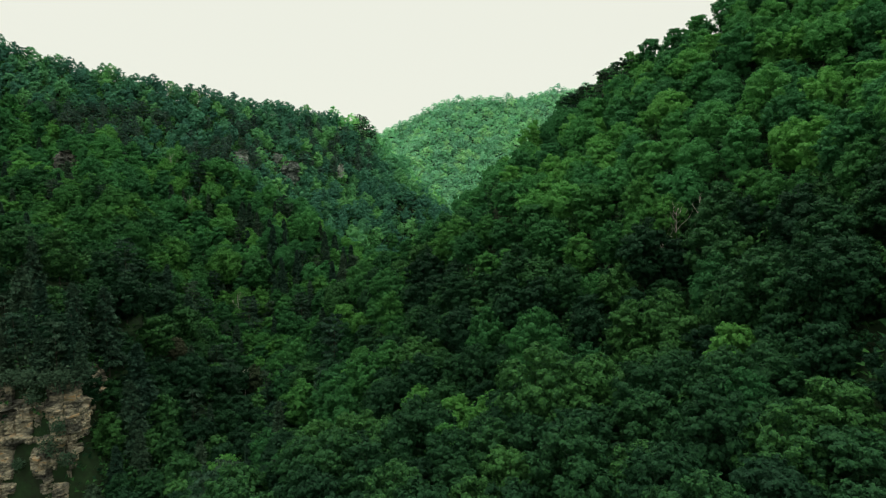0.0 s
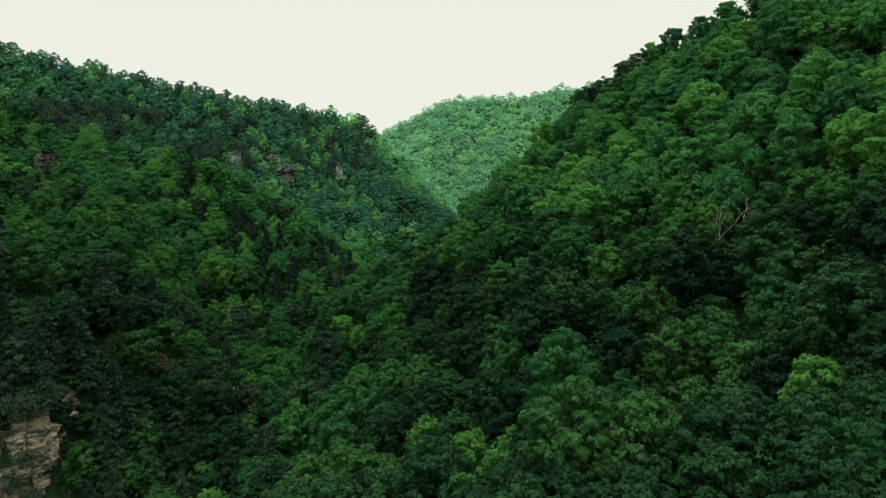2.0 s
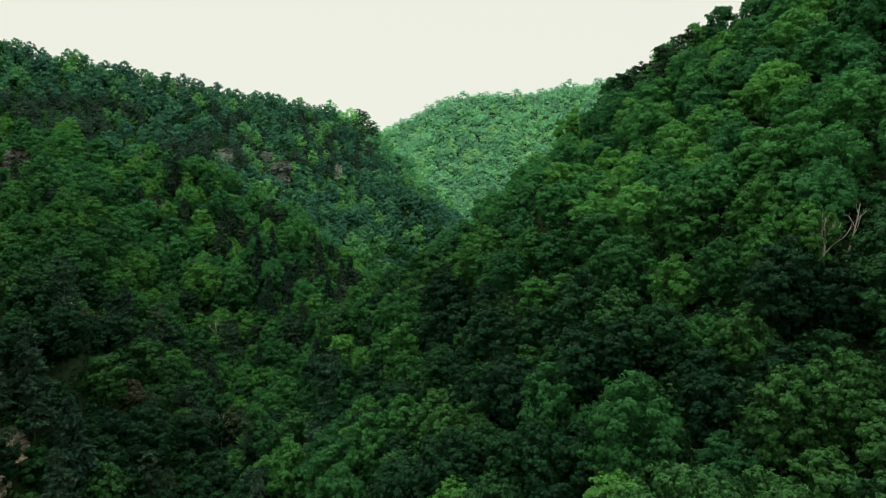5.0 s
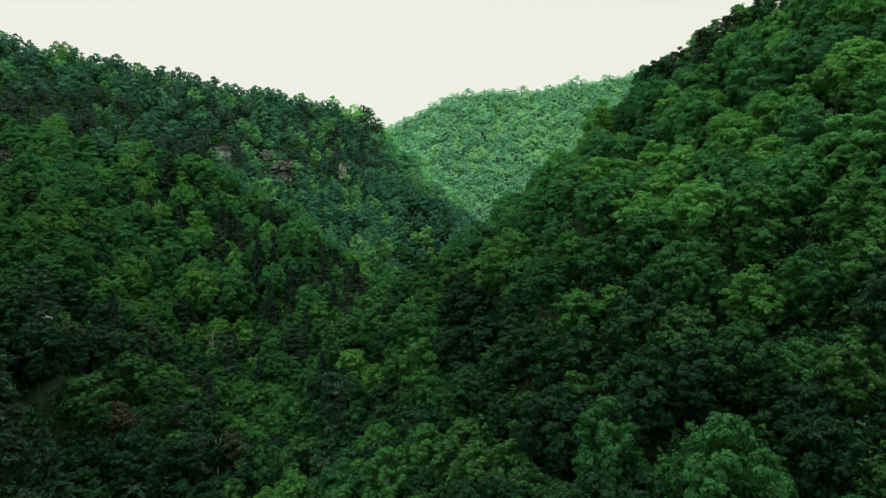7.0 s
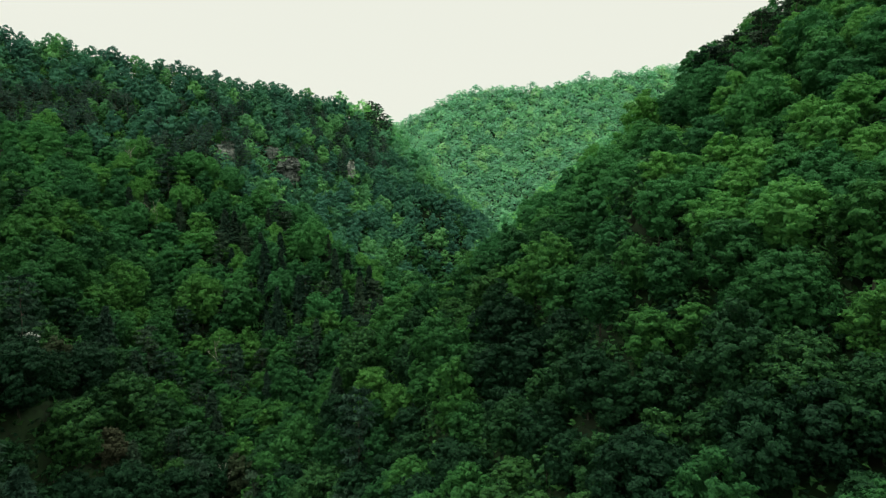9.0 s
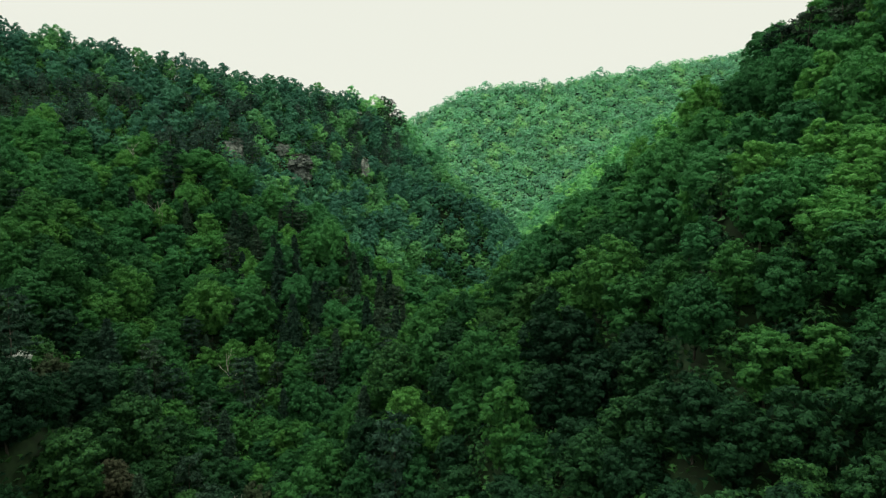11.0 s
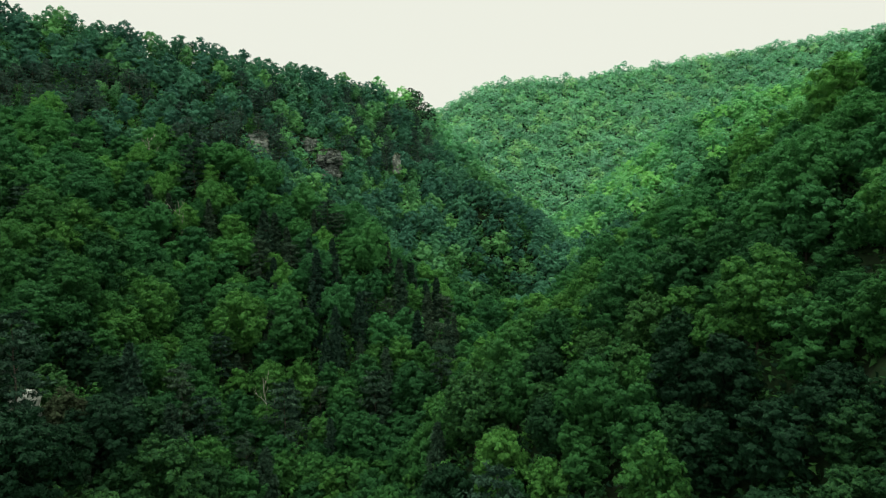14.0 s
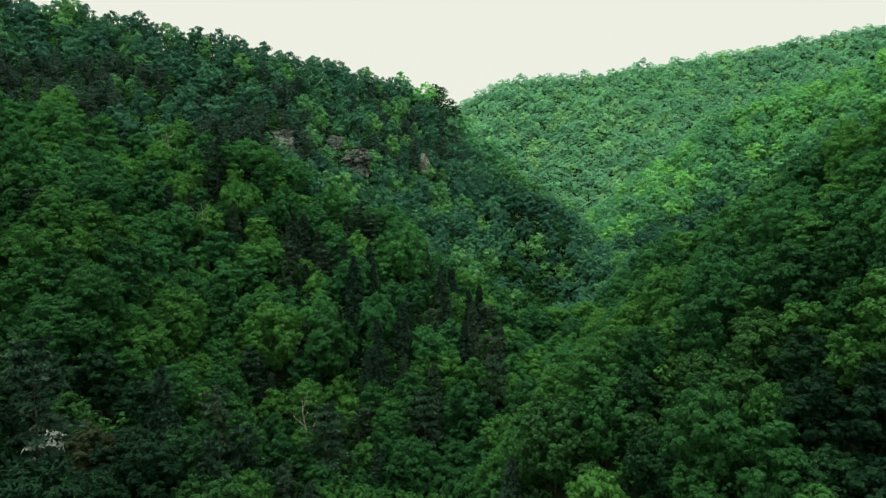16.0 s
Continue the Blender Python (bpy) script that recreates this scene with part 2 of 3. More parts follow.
def broad_crown(seed, radius, low, high, lobes, clumps, leaves, size, cover=0, domed=0.35, droop=0.66):
    """A crown of leaf masses, each of many clumps of leaf sprays; low and high: where the crown begins and ends."""
    rng = np.random.default_rng(seed)
    mid, half = (low + high) / 2, (high - low) / 2
    u = np.linspace(-0.8, 0.95, lobes) + rng.uniform(-0.1, 0.1, lobes)
    a = np.arange(lobes) * 2.4 + rng.uniform(-0.5, 0.5, lobes)
    lr = radius * rng.uniform(0.22, 0.34, lobes)
    lr *= float(np.clip(math.sqrt(26 / lobes), 1.0, 1.6))
    wide = radius * np.sqrt(np.clip(1 - u * u, 0.03, 1)) * np.where(u < 0, 1 - 0.15 * np.abs(u), 1)
    out = np.clip(wide - lr * 0.6, 0, None) * rng.uniform(0.74, 1.16, lobes)
    centre = np.stack([np.cos(a) * out, np.sin(a) * out, mid + u * (half - lr * 0.5) + rng.normal(size=lobes) * 0.05 * half], 1)
    per = np.maximum(2, np.round(clumps * lr ** 2 / (lr ** 2).mean())).astype(int)
    which = np.repeat(np.arange(lobes), per)
    d = unit(rng.normal(size=(len(which), 3)) + np.array([0, 0, 0.45]) + unit(centre[which] - np.array([0, 0, mid])) * 0.5)
    place = centre[which] + d * (lr[which] * rng.uniform(0.72, 1.12, len(which)))[:, None] * np.array([1, 1, droop])
    near = np.linalg.norm((place[:, None] - centre[None]) / np.array([1, 1, droop]), axis=2) / lr
    near[np.arange(len(which)), which] = 9
    keep = near.min(1) > 0.72
    place, d = place[keep], d[keep]
    big = rng.uniform(0.75, 1.3, len(place))
    idx = np.repeat(np.arange(len(place)), leaves)
    e = unit(rng.normal(size=(len(idx), 3)) + d[idx] * 0.7 + np.array([0, 0, 0.35]))
    pos = place[idx] + e * (radius * 0.085 * big[idx] * rng.uniform(0.45, 1.1, len(idx)))[:, None] * np.array([1, 1, 0.7])
    dome = unit((place - np.array([0, 0, low + 0.35 * (high - low)])) / np.array([radius, radius, half]))
    face = (e * 0.75 + d[idx] * 0.4) * (1 - 0.5 * domed) + dome[idx] * domed + np.array([0, 0, 0.25]) + rng.normal(size=e.shape) * (0.45 - 0.3 * domed)
    # The thick of each mass: shaded leaves deeper in, and more of them round the limbs.
    on = np.repeat(np.arange(lobes), cover)
    g = unit(rng.normal(size=(len(on), 3)) + np.array([0, 0, 0.3]))
    coat = centre[on] + g * (lr[on] * rng.uniform(0.4, 0.85, len(on)))[:, None] * np.array([1, 1, droop])
    inner = np.linspace(0, 1, cover * lobes // 3)
    ia, ig = inner * 40 * math.pi, unit(rng.normal(size=(len(inner), 3)))
    axis = np.column_stack([np.cos(ia), np.sin(ia), np.zeros(len(inner))]) * radius * rng.uniform(0.05, 0.5, (len(inner), 1))
    axis[:, 2] = low + 0.1 * half + inner * (high - low) * 0.72
    return np.concatenate([sprays(rng, pos, face, size), sprays(rng, coat, g + rng.normal(size=g.shape) * 0.35, size * 1.3), sprays(rng, axis, ig, size * 1.7)])


def pine_crown(seed, radius, low, high, whorls, limbs, tufts, size, flat=False):
    """Tiers of level limbs with needle tufts along them; flat: a ragged, open top."""
    rng = np.random.default_rng(seed)
    ats, faces, alongs = [], [], []
    for i in range(whorls):
        f = i / (whorls - 1)
        z = low + (high - low) * f
        reach = radius * ((1 - f) ** 0.75 * 0.9 + 0.1) if not flat else radius * (0.45 + 0.55 * math.sin(math.pi * min(1, 0.25 + f * 0.72)))
        for j in range(limbs):
            if rng.random() < (0.3 if flat else 0.1):
                continue
            a = j * 2 * math.pi / limbs + i * 0.9 + rng.uniform(-0.3, 0.3)
            ln = reach * rng.uniform(0.55, 1.2)
            z = low + (high - low) * min(1, f + rng.uniform(-0.6, 0.6) / whorls)
            s = rng.uniform(0.25, 1.0, tufts) ** 0.8
            way = np.array([math.cos(a), math.sin(a), rng.uniform(-0.18, 0.22)])
            p = s[:, None] * ln * way + np.array([0, 0, z]) + rng.normal(size=(tufts, 3)) * np.array([1, 1, 0.3 if flat else 0.6]) * ln * 0.13
            p[:, 2] -= 0.12 * (s * ln) ** 2 / max(ln, 0.5) * (0.3 if flat else 1)
            ats.append(p)
            faces.append(np.array([0, 0, 0.8]) + way * 0.35 + rng.normal(size=(tufts, 3)) * 0.5)
            alongs.append(way + rng.normal(size=(tufts, 3)) * 0.6)
    return sprays(rng, np.concatenate(ats), np.concatenate(faces), size, 0.42, np.concatenate(alongs))


def tube(points, radii, sides):
    """A tapered limb through the points: vertex rows and corners."""
    pts = np.asarray(points, float)
    way = unit(np.gradient(pts, axis=0))
    ref = np.where(np.abs(way[:, 2:3]) > 0.8, np.array([[1.0, 0, 0]]), np.array([[0, 0, 1.0]]))
    u = unit(np.cross(way, ref))
    w = np.cross(way, u)
    a = np.arange(sides) * 2 * math.pi / sides
    ring = pts[:, None] + (np.cos(a)[None, :, None] * u[:, None] + np.sin(a)[None, :, None] * w[:, None]) * np.asarray(radii)[:, None, None]
    quads = []
    for i in range(len(pts) - 1):
        for j in range(sides):
            j2 = (j + 1) % sides
            p, q, r, t = i * sides + j, i * sides + j2, (i + 1) * sides + j2, (i + 1) * sides + j
            quads += [p, q, r, p, r, t]
    return ring.reshape(-1, 3), np.array(quads)


def joined(parts):
    vs, fs, o = [], [], 0
    for v, f in parts:
        vs.append(v)
        fs.append(f + o)
        o += len(v)
    return np.concatenate(vs), np.concatenate(fs)


def stem(seed, height, girth, fork, spread_by, limbs, sides=7):
    """A trunk with a slight sweep, and limbs that rise from it into the crown."""
    rng = np.random.default_rng(seed)
    z = np.linspace(-0.8, height, 7)
    sway = np.cumsum(rng.normal(size=(7, 2)) * height * 0.008, axis=0)
    pts = np.column_stack([sway, z])
    parts = [tube(pts, girth * (1 - 0.85 * np.linspace(0, 1, 7)) * np.array([1.35, 1, 1, 1, 1, 1, 1]), sides)]
    for i in range(limbs):
        f = fork + (0.92 - fork) * (i + rng.random() * 0.6) / limbs
        base = np.array([np.interp(f * height, z, pts[:, c]) for c in range(3)])
        a = i * 2.4 + rng.uniform(-0.4, 0.4)
        ln = spread_by * (1.1 - 0.6 * f) * rng.uniform(0.7, 1.1)
        out = np.array([math.cos(a), math.sin(a), 0])
        limb = np.array([base + out * ln * t + np.array([0, 0, ln * 0.75 * t ** 1.4]) + rng.normal(size=3) * 0.06 * ln * t for t in (0, 0.35, 0.7, 1.0)])
        parts.append(tube(limb, girth * 0.42 * (1 - f * 0.5) * np.array([1, 0.7, 0.45, 0.12]), 5))
    return joined(parts)


def corner_rows(v):
    return np.arange(len(v))


def part(name, me, parent, label=""):
    ob = new(name, me)
    ob.parent = parent
    return tagged(ob, label)


# Forms of tree: crown vertices and trunk, at full detail and coarser, 14 m high or so.
BROAD = [  # radius, low, high, lobes
    (5.4, 1.2, 13.6, 40), (6.4, 1.4, 13.0, 44), (4.7, 0.8, 14.2, 36), (5.2, 1.0, 12.6, 38), (6.2, 1.2, 14.4, 44), (4.5, 0.8, 12.4, 32),
]


def broad_form(k, detail):
    r, low, high, lobes = BROAD[k]
    clumps, leaves, size, share, cover = {2: (11, 18, 0.42, 1, 80), 1.5: (10, 17, 0.44, 1, 70), 1: (5, 6, 1.05, 0.5, 9), 0.5: (3, 4, 1.5, 0.5, 3), 0: (3, 4, 1.55, 0.42, 2), -1: (3, 4, 1.25, 0.4, 3), -1.5: (3, 4, 1.6, 0.3, 4), -2: (2, 3, 2.6, 0.25, 4)}[detail]
    v = broad_crown(11 + k, r, low, high, int(lobes * share), clumps, leaves, size, cover, 0.5 if detail > 1 else 0.8 if detail == 1 else 1.0)
    return v, stem(40 + k, high * 0.8, 0.2, 0.45, r * 0.7, {2: 8, 1.5: 5, 1: 4}.get(detail, 0), {2: 7, 1.5: 6, 1: 5, -2: 3}.get(detail, 4))


PINES = [(3.4, 2.0, 16.0, False), (5.0, 5.0, 16.5, True), (3.0, 1.5, 14.0, False)]


def pine_form(k, detail):
    r, low, high, flat = PINES[k]
    whorls, limbs, tufts, size = {2: (22, 9, 26, 0.72), 1: (14, 7, 8, 1.2), 0.5: (10, 6, 4, 1.6), 0: (8, 5, 3, 1.8)}[detail]
    if flat and detail == 2:
        whorls, limbs, tufts = 11, 7, 52
    v = pine_crown(71 + k, r, low, high, whorls, limbs, tufts, size, flat)
    return v, stem(81 + k, high * 0.97, 0.22, 0.35, r * 0.4, 6 if detail else 0, 6 if detail else 4)


# The wooded plan: y, and from which x to which x trees stand.
PLAN = [(36, 0, 55), (48, -5, 60), (72, -55, 84), (96, -92, 104), (120, -122, 112), (144, -125, 104), (168, -152, 84), (192, -168, 90), (216, -190, 84), (240, -205, 84),
        (256, -170, 90), (276, -110, 115), (300, -85, 150), (324, -66, 188), (348, -52, 140), (372, -40, 120), (396, -40, 125), (420, -50, 170), (444, -62, 275), (530, -78, 275)]
plan = np.array(PLAN, float)

# Trees that stand out: x, y, top of the crown, form, size, tint.
MARKED = [
    (13.7, 84.5, 60.5, "brightened", 4, 0.75, 0.97), (9.5, 91.5, 55, "broad", 5, 0.6, 0.55), (7.1, 94, 59, "brightened", 0, 0.72, 0.93), (-14.1, 145.5, 58.5, "brightened", 1, 0.75, 0.9), (-8.2, 144.5, 56, "brightened", 4, 0.7, 0.9),
    (-16.5, 144, 53, "broad", 0, 0.7, 0.9), (43.7, 93, 81, "brightened", 3, 0.7, 0.6), (5, 72.5, 52, "brightened", 0, 0.6, 0.9), (10, 77, 55, "brightened", 3, 0.62, 0.8), (1.5, 81, 50, "brightened", 5, 0.6, 0.8), (-3.5, 90, 48, "brightened", 1, 0.62, 0.9), (20, 79, 58, "brightened", 2, 0.6, 0.8), (31, 61, 65, "brightened", 5, 0.6, 0.9), (5.2, 119.0, 70.9, "broad", 1, 0.62, 0.5), (9.2, 119.5, 74.4, "broad", 4, 0.6, 0.5), (36, 77, 70, "brightened", 0, 0.6, 0.8), (-25, 146, 50, "brightened", 3, 0.65, 0.9), (-38, 168, 40, "brightened", 5, 0.6, 0.9), (0.4, 66, 52, "brightened", 2, 0.7, 0.9), (24, 92.5, 65, "brightened", 1, 0.7, 0.7), (27, 51.5, 63, "brightened", 4, 0.7, 0.8), (-57.5, 130, 46, "broad", 1, 0.65, 0.75),
    (-56.9, 167, 38, "broad", 0, 0.65, 0.8), (-23, 136, 44, "brightened", 2, 0.7, 0.85), (-70.3, 189, 61, "brightened", 1, 0.65, 0.7), (-60, 189, 58, "brightened", 0, 0.6, 0.7), (-73, 194, 61, "brightened", 3, 0.62, 0.7), (22.4, 89, 64, "broad", 3, 0.65, 0.4),
    (33.5, 157, 105, "pine", 1, 0.7, 0.2), (37.0, 156, 107.5, "pine", 1, 0.7, 0.1), (41.0, 154, 109.8, "pine", 1, 0.75, 0.3), (44.5, 151, 112.3, "pine", 1, 0.8, 0.25),
    (-57, 196, 66, "pine", 0, 1.05, 0.9), (-52, 188, 56, "pine", 2, 1.0, 0.95), (-48, 192, 58, "pine", 0, 0.9, 0.98), (-60, 203, 68, "pine", 2, 1.0, 0.8),
    (-72, 113, 62, "pine", 0, 1.0, 0.3), (-77, 111, 63, "pine", 2, 1.0, 0.2), (-82, 113, 64, "pine", 0, 1.0, 0.5), (-69, 118, 60, "pine", 0, 0.9, 0.4), (-88, 112, 66, "pine", 2, 1.1, 0.3), (-61.5, 112, 44, "pine", 0, 1.0, 0.05), (-61, 105, 33, "pine", 2, 1.0, 0.05), (-58, 108, 34, "pine", 0, 1.0, 0.2), (-63.4, 101, 31, "pine", 2, 1.0, 0.1), (-61.5, 98, 27, "pine", 0, 1.0, 0.15), (-62.5, 94, 22, "broad", 5, 0.9, 0.05), (-62.5, 117, 50, "pine", 0, 1.0, 0.1),
] + [(-96 + 2.5 * i, 104.4 + 1.1 * (i % 3), 52 + 1.7 * (i % 4), "pine", (2, 1, 0)[i % 3], 0.62, 0.1 + 0.05 * i) for i in range(13)]
# Kept treeless so rocks and dead trees show to the camera: x, y, radius.
VIEW_GAPS = [(-64, 241, 5), (-61, 244, 3.5), (-69.5, 243.5, 4.6), (-62, 248, 3), (-73.5, 244.5, 3), (-79, 230.5, 4), (-46, 260, 2.6), (-126, 200, 7.5), (-133, 202.5, 7), (-120.5, 201.5, 4), (-74, 134.5, 1.2), (36, 91.4, 2.7), (39.5, 92.6, 1.9), (33, 91.4, 1.9), (31, 168, 2.8), (37, 165, 2.6), (28.5, 170.5, 2)]


def clear(x, y):
    if x < -63 and 88 < y < 106:
        return False
    return all((x - a) ** 2 + (y - b) ** 2 > r * r for a, b, r in VIEW_GAPS)


def grow():
    """Where each tree stands: x, y, base, kind, form, size, turn, tint."""
    rng = np.random.default_rng(5)
    out, cells = [], {}

    def free(x, y, gap):
        c = (int(x // 8), int(y // 8))
        for i in (-1, 0, 1):
            for j in (-1, 0, 1):
                for px, py, pg in cells.get((c[0] + i, c[1] + j), ()):
                    if (px - x) ** 2 + (py - y) ** 2 < (gap * 0.5 + pg * 0.5) ** 2:
                        return False
        return True

    def put(x, y, base, kind, form, size, tint, gap):
        cells.setdefault((int(x // 8), int(y // 8)), []).append((x, y, gap))
        out.append((x, y, base, kind, form, size, rng.uniform(0, 360), tint))

    for x, y, top, kind, form, size, tint in MARKED:
        high = (PINES[form] if kind == "pine" else BROAD[form])[2] * size * 1.12
        base = float(ground_z(x, y))
        if -97 < x < -65 and 102 < y < 110:
            base = max(base, 44.6)
        size *= min(1.3, max(0.6, (top - base) / high))
        put(x, y, base, kind, form, size, tint, 7.6 * size if kind != "pine" else 2.6)
    tries = rng.uniform(size=(200000, 2))
    for a, b in tries:
        y = 36 + a * (530 - 36)
        lo, hi = np.interp(y, plan[:, 0], plan[:, 1]), np.interp(y, plan[:, 0], plan[:, 2])
        x = -205 + b * 480
        if not lo < x < hi or not clear(x, y):
            continue
        patch = noise.noise(Vector((x * 0.03, y * 0.03, 3.1)))
        patch2 = noise.noise(Vector((x * 0.045, y * 0.045, 9.7)))
        crest = -165 < x < -35 and 222 < y < 320 and 88 < canopy(np.float64(x), np.float64(y)) < 113
        right_top = x > 42 and 120 < y < 165
        pine = rng.random() < (0.5 + patch2 if crest else 0.0 if x > -22 and y < 262 else 0.3 if -72 < x < -28 and 172 < y < 215 else 0.05 + 0.35 * max(0, patch2 - 0.15) if y < 215 else 0.0)
        size = 0.45 + 0.33 * rng.random() ** 1.3 if y < 165 else 0.4 + 0.32 * rng.random() ** 1.4 if y < 215 else (rng.uniform(0.44, 0.55) if canopy(np.float64(x), np.float64(y)) > 112 else rng.uniform(0.4, 0.64)) if y < 296 else rng.uniform(0.48, 0.85)
        if right_top:
            size = min(max(size, 0.5), 0.66)
        gap = 2.7 if pine else (7.1 if y < 165 else 6.5 if y < 215 else 6.2) * size
        if not free(x, y, gap):
            continue
        base = float(ground_z(x, y))
        tint = min(0.999, max(0.0, (0.28 if x < -40 and y < 175 else 0.42) + 0.55 * patch + rng.normal() * 0.22))
        if pine:
            bushy = crest or right_top
            put(x, y, base, "pine", 1 if bushy else int(rng.integers(0, 3)), size * (0.8 if right_top or crest else 1.0), rng.random(), gap)
        elif rng.random() < 0.006 and y < 180 and x < -15:
            put(x, y, base, "brown", int(rng.integers(0, 6)), size * 0.9, rng.random(), gap)
        else:
            put(x, y, base, "broad", int(rng.integers(0, 6)), size, tint, gap)
    # Young trees in the gaps.
    for a, b in rng.uniform(size=(60000, 2)):
        y = 36 + a * (262 - 36)
        x = -205 + b * 310
        if np.interp(y, plan[:, 0], plan[:, 1]) < x < np.interp(y, plan[:, 0], plan[:, 2]) and clear(x, y) and free(x, y, 1.7):
            put(x, y, float(ground_z(x, y)), "young", int(rng.integers(0, 6)), rng.uniform(0.22, 0.36), rng.uniform(0.0, 0.6), 1.9)
    return out


trees = grow()
forms = {}


def form(kind, k, detail):
    if (kind, k, detail) not in forms:
        forms[kind, k, detail] = pine_form(k, detail) if kind == "pine" else broad_form(k, detail)
    return forms[kind, k, detail]


SKIN = {"broad": LEAF, "brightened": BRIGHTENED_LEAF, "high_lit": HIGH_LIT_LEAF, "pine": NEEDLE, "brown": BROWN}
SPECIES = {
    ("broad", 0): ("oak_tree", "green oak tree with a broad rounded crown"), ("broad", 1): ("chestnut_tree", "wide spreading green chestnut tree on the slope"),
    ("broad", 2): ("tulip_tree", "tall narrow green tulip tree on the slope"), ("broad", 3): ("maple_tree", "rounded green maple tree on the wooded slope"),
    ("broad", 4): ("hickory_tree", "large domed green hickory tree on the slope"), ("broad", 5): ("birch_tree", "small dense green birch tree on the slope"),
}
NAMES = {
    "brightened": [("lime_tree", "green tree on the wooded slope, its leaf colour brightened for light"), ("sycamore_tree", "broad green tree on the wooded slope, its colour brightened for light"), ("poplar_tree", "narrow green tree on the wooded slope, light put into its colour")],
    "high_lit": [("beech_tree", "bright green tree high on the wooded slope, backlight in its colour"), ("ash_tree", "bright green tree with a loose crown, backlight and haze in its colour"), ("hornbeam_tree", "dense bright green tree on the slope, backlight and haze in its colour")],
    "young": [("sapling", "")], "pine": [("pine_tree", "dark grey-green pine tree on the wooded slope")],
    "brown": [("withered_tree", "withered grey-brown tree with dry twigs on the slope")],
}
first, count, rest_of = {}, {}, []
trees.sort(key=lambda t: t[1])
for x, y, base, kind, k, size, turn, tint in trees:
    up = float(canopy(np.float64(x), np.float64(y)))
    # Higher and farther trees take brighter leaf colours, in place of light and haze.
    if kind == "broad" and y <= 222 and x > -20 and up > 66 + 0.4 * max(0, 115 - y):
        kind = "high_lit" if up > 75 + 0.2 * max(0, 125 - y) or y > 165 else "brightened"
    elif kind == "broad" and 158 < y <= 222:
        kind = "brightened" if y < 190 else "high_lit"
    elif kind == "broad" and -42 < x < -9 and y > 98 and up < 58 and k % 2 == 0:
        kind = "brightened"
    name, label = SPECIES.get((kind, k)) or NAMES[kind][k % len(NAMES[kind])]
    if kind == "young" or y > 222 or count.get(name, 0) >= 290:
        rest_of.append((x, y, base, kind, k, size, turn, tint))
        continue
    count[name] = count.get(name, 0) + 1
    at = pose(x, y, base, 0, 0, turn) @ Matrix.Diagonal((size, size, size * (0.98 + 0.28 * tint), 1))
    if (kind, k) not in first:
        crown, (tv, tf) = form(kind, k, 1.5 if kind == "high_lit" else 2)
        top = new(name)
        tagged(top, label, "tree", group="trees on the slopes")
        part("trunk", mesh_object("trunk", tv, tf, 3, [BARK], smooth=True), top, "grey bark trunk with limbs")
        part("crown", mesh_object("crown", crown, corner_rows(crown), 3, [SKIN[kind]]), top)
        first[kind, k] = top
        top.matrix_basis = at
    else:
        ob = first[kind, k]
        keep = ob.scale.copy()
        ob.scale = (1, 1, 1)
        copy_thing(ob, at)
        ob.scale = keep


def woods(name, some, detail, leafs, label, tall=1.12, needles=NEEDLE):
    """Many trees as one mesh: crowns with a tint for each tree, and trunks."""
    vs, fs, ms, ts, o = [], [], [], [], 0
    for x, y, base, kind, k, size, turn, tint in some:
        crown, (tv, tf) = form(kind, k, detail)
        c, s = math.cos(radians(turn)) * size, math.sin(radians(turn)) * size
        for v, f, mi in ((crown, corner_rows(crown), {"broad": 0, "young": 0 if y < 150 else 4, "brightened": 4, "high_lit": 5, "pine": 1, "brown": 2}[kind]), (tv, tf, 3)):
            w = np.column_stack([v[:, 0] * c - v[:, 1] * s + x, v[:, 0] * s + v[:, 1] * c + y, v[:, 2] * size * tall + base])
            vs.append(w)
            fs.append(f + o)
            ms.append(np.full(len(f) // 3, mi))
            ts.append(np.full(len(f) // 3, tint))
            o += len(w)
    me = mesh_object(name, np.concatenate(vs), np.concatenate(fs), 3, [leafs, needles, BROWN, BARK, BRIGHTENED_LEAF, HIGH_LIT_LEAF], np.concatenate(ms), np.concatenate(ts))
    return tagged(new(name, me), label, "woods", kind="stuff")


young = [t for t in rest_of if t[3] == "young"]
middle = [t for t in rest_of if t[3] != "young" and t[1] < 296]
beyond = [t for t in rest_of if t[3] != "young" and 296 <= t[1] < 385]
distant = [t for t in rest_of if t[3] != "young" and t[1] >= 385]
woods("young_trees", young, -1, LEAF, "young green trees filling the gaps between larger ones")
# The farther the woods, the more haze is painted into their leaves.
woods("woods", middle, 1, RIDGE_HAZE_LEAF, "dense green mixed woods up to the ridge, haze put into the colour", 1.02, HAZED_NEEDLE)
woods("woods", beyond, 0.5, MID_HAZE_LEAF, "green woods on the flank of the side valley, softened by painted haze", 0.92)
woods("woods", distant, 0, FAR_HAZE_LEAF, "green woods on the distant hill, paled by haze in their colour", 0.8)
# The woods go on behind, beside and beyond.
rng = np.random.default_rng(8)
around = []
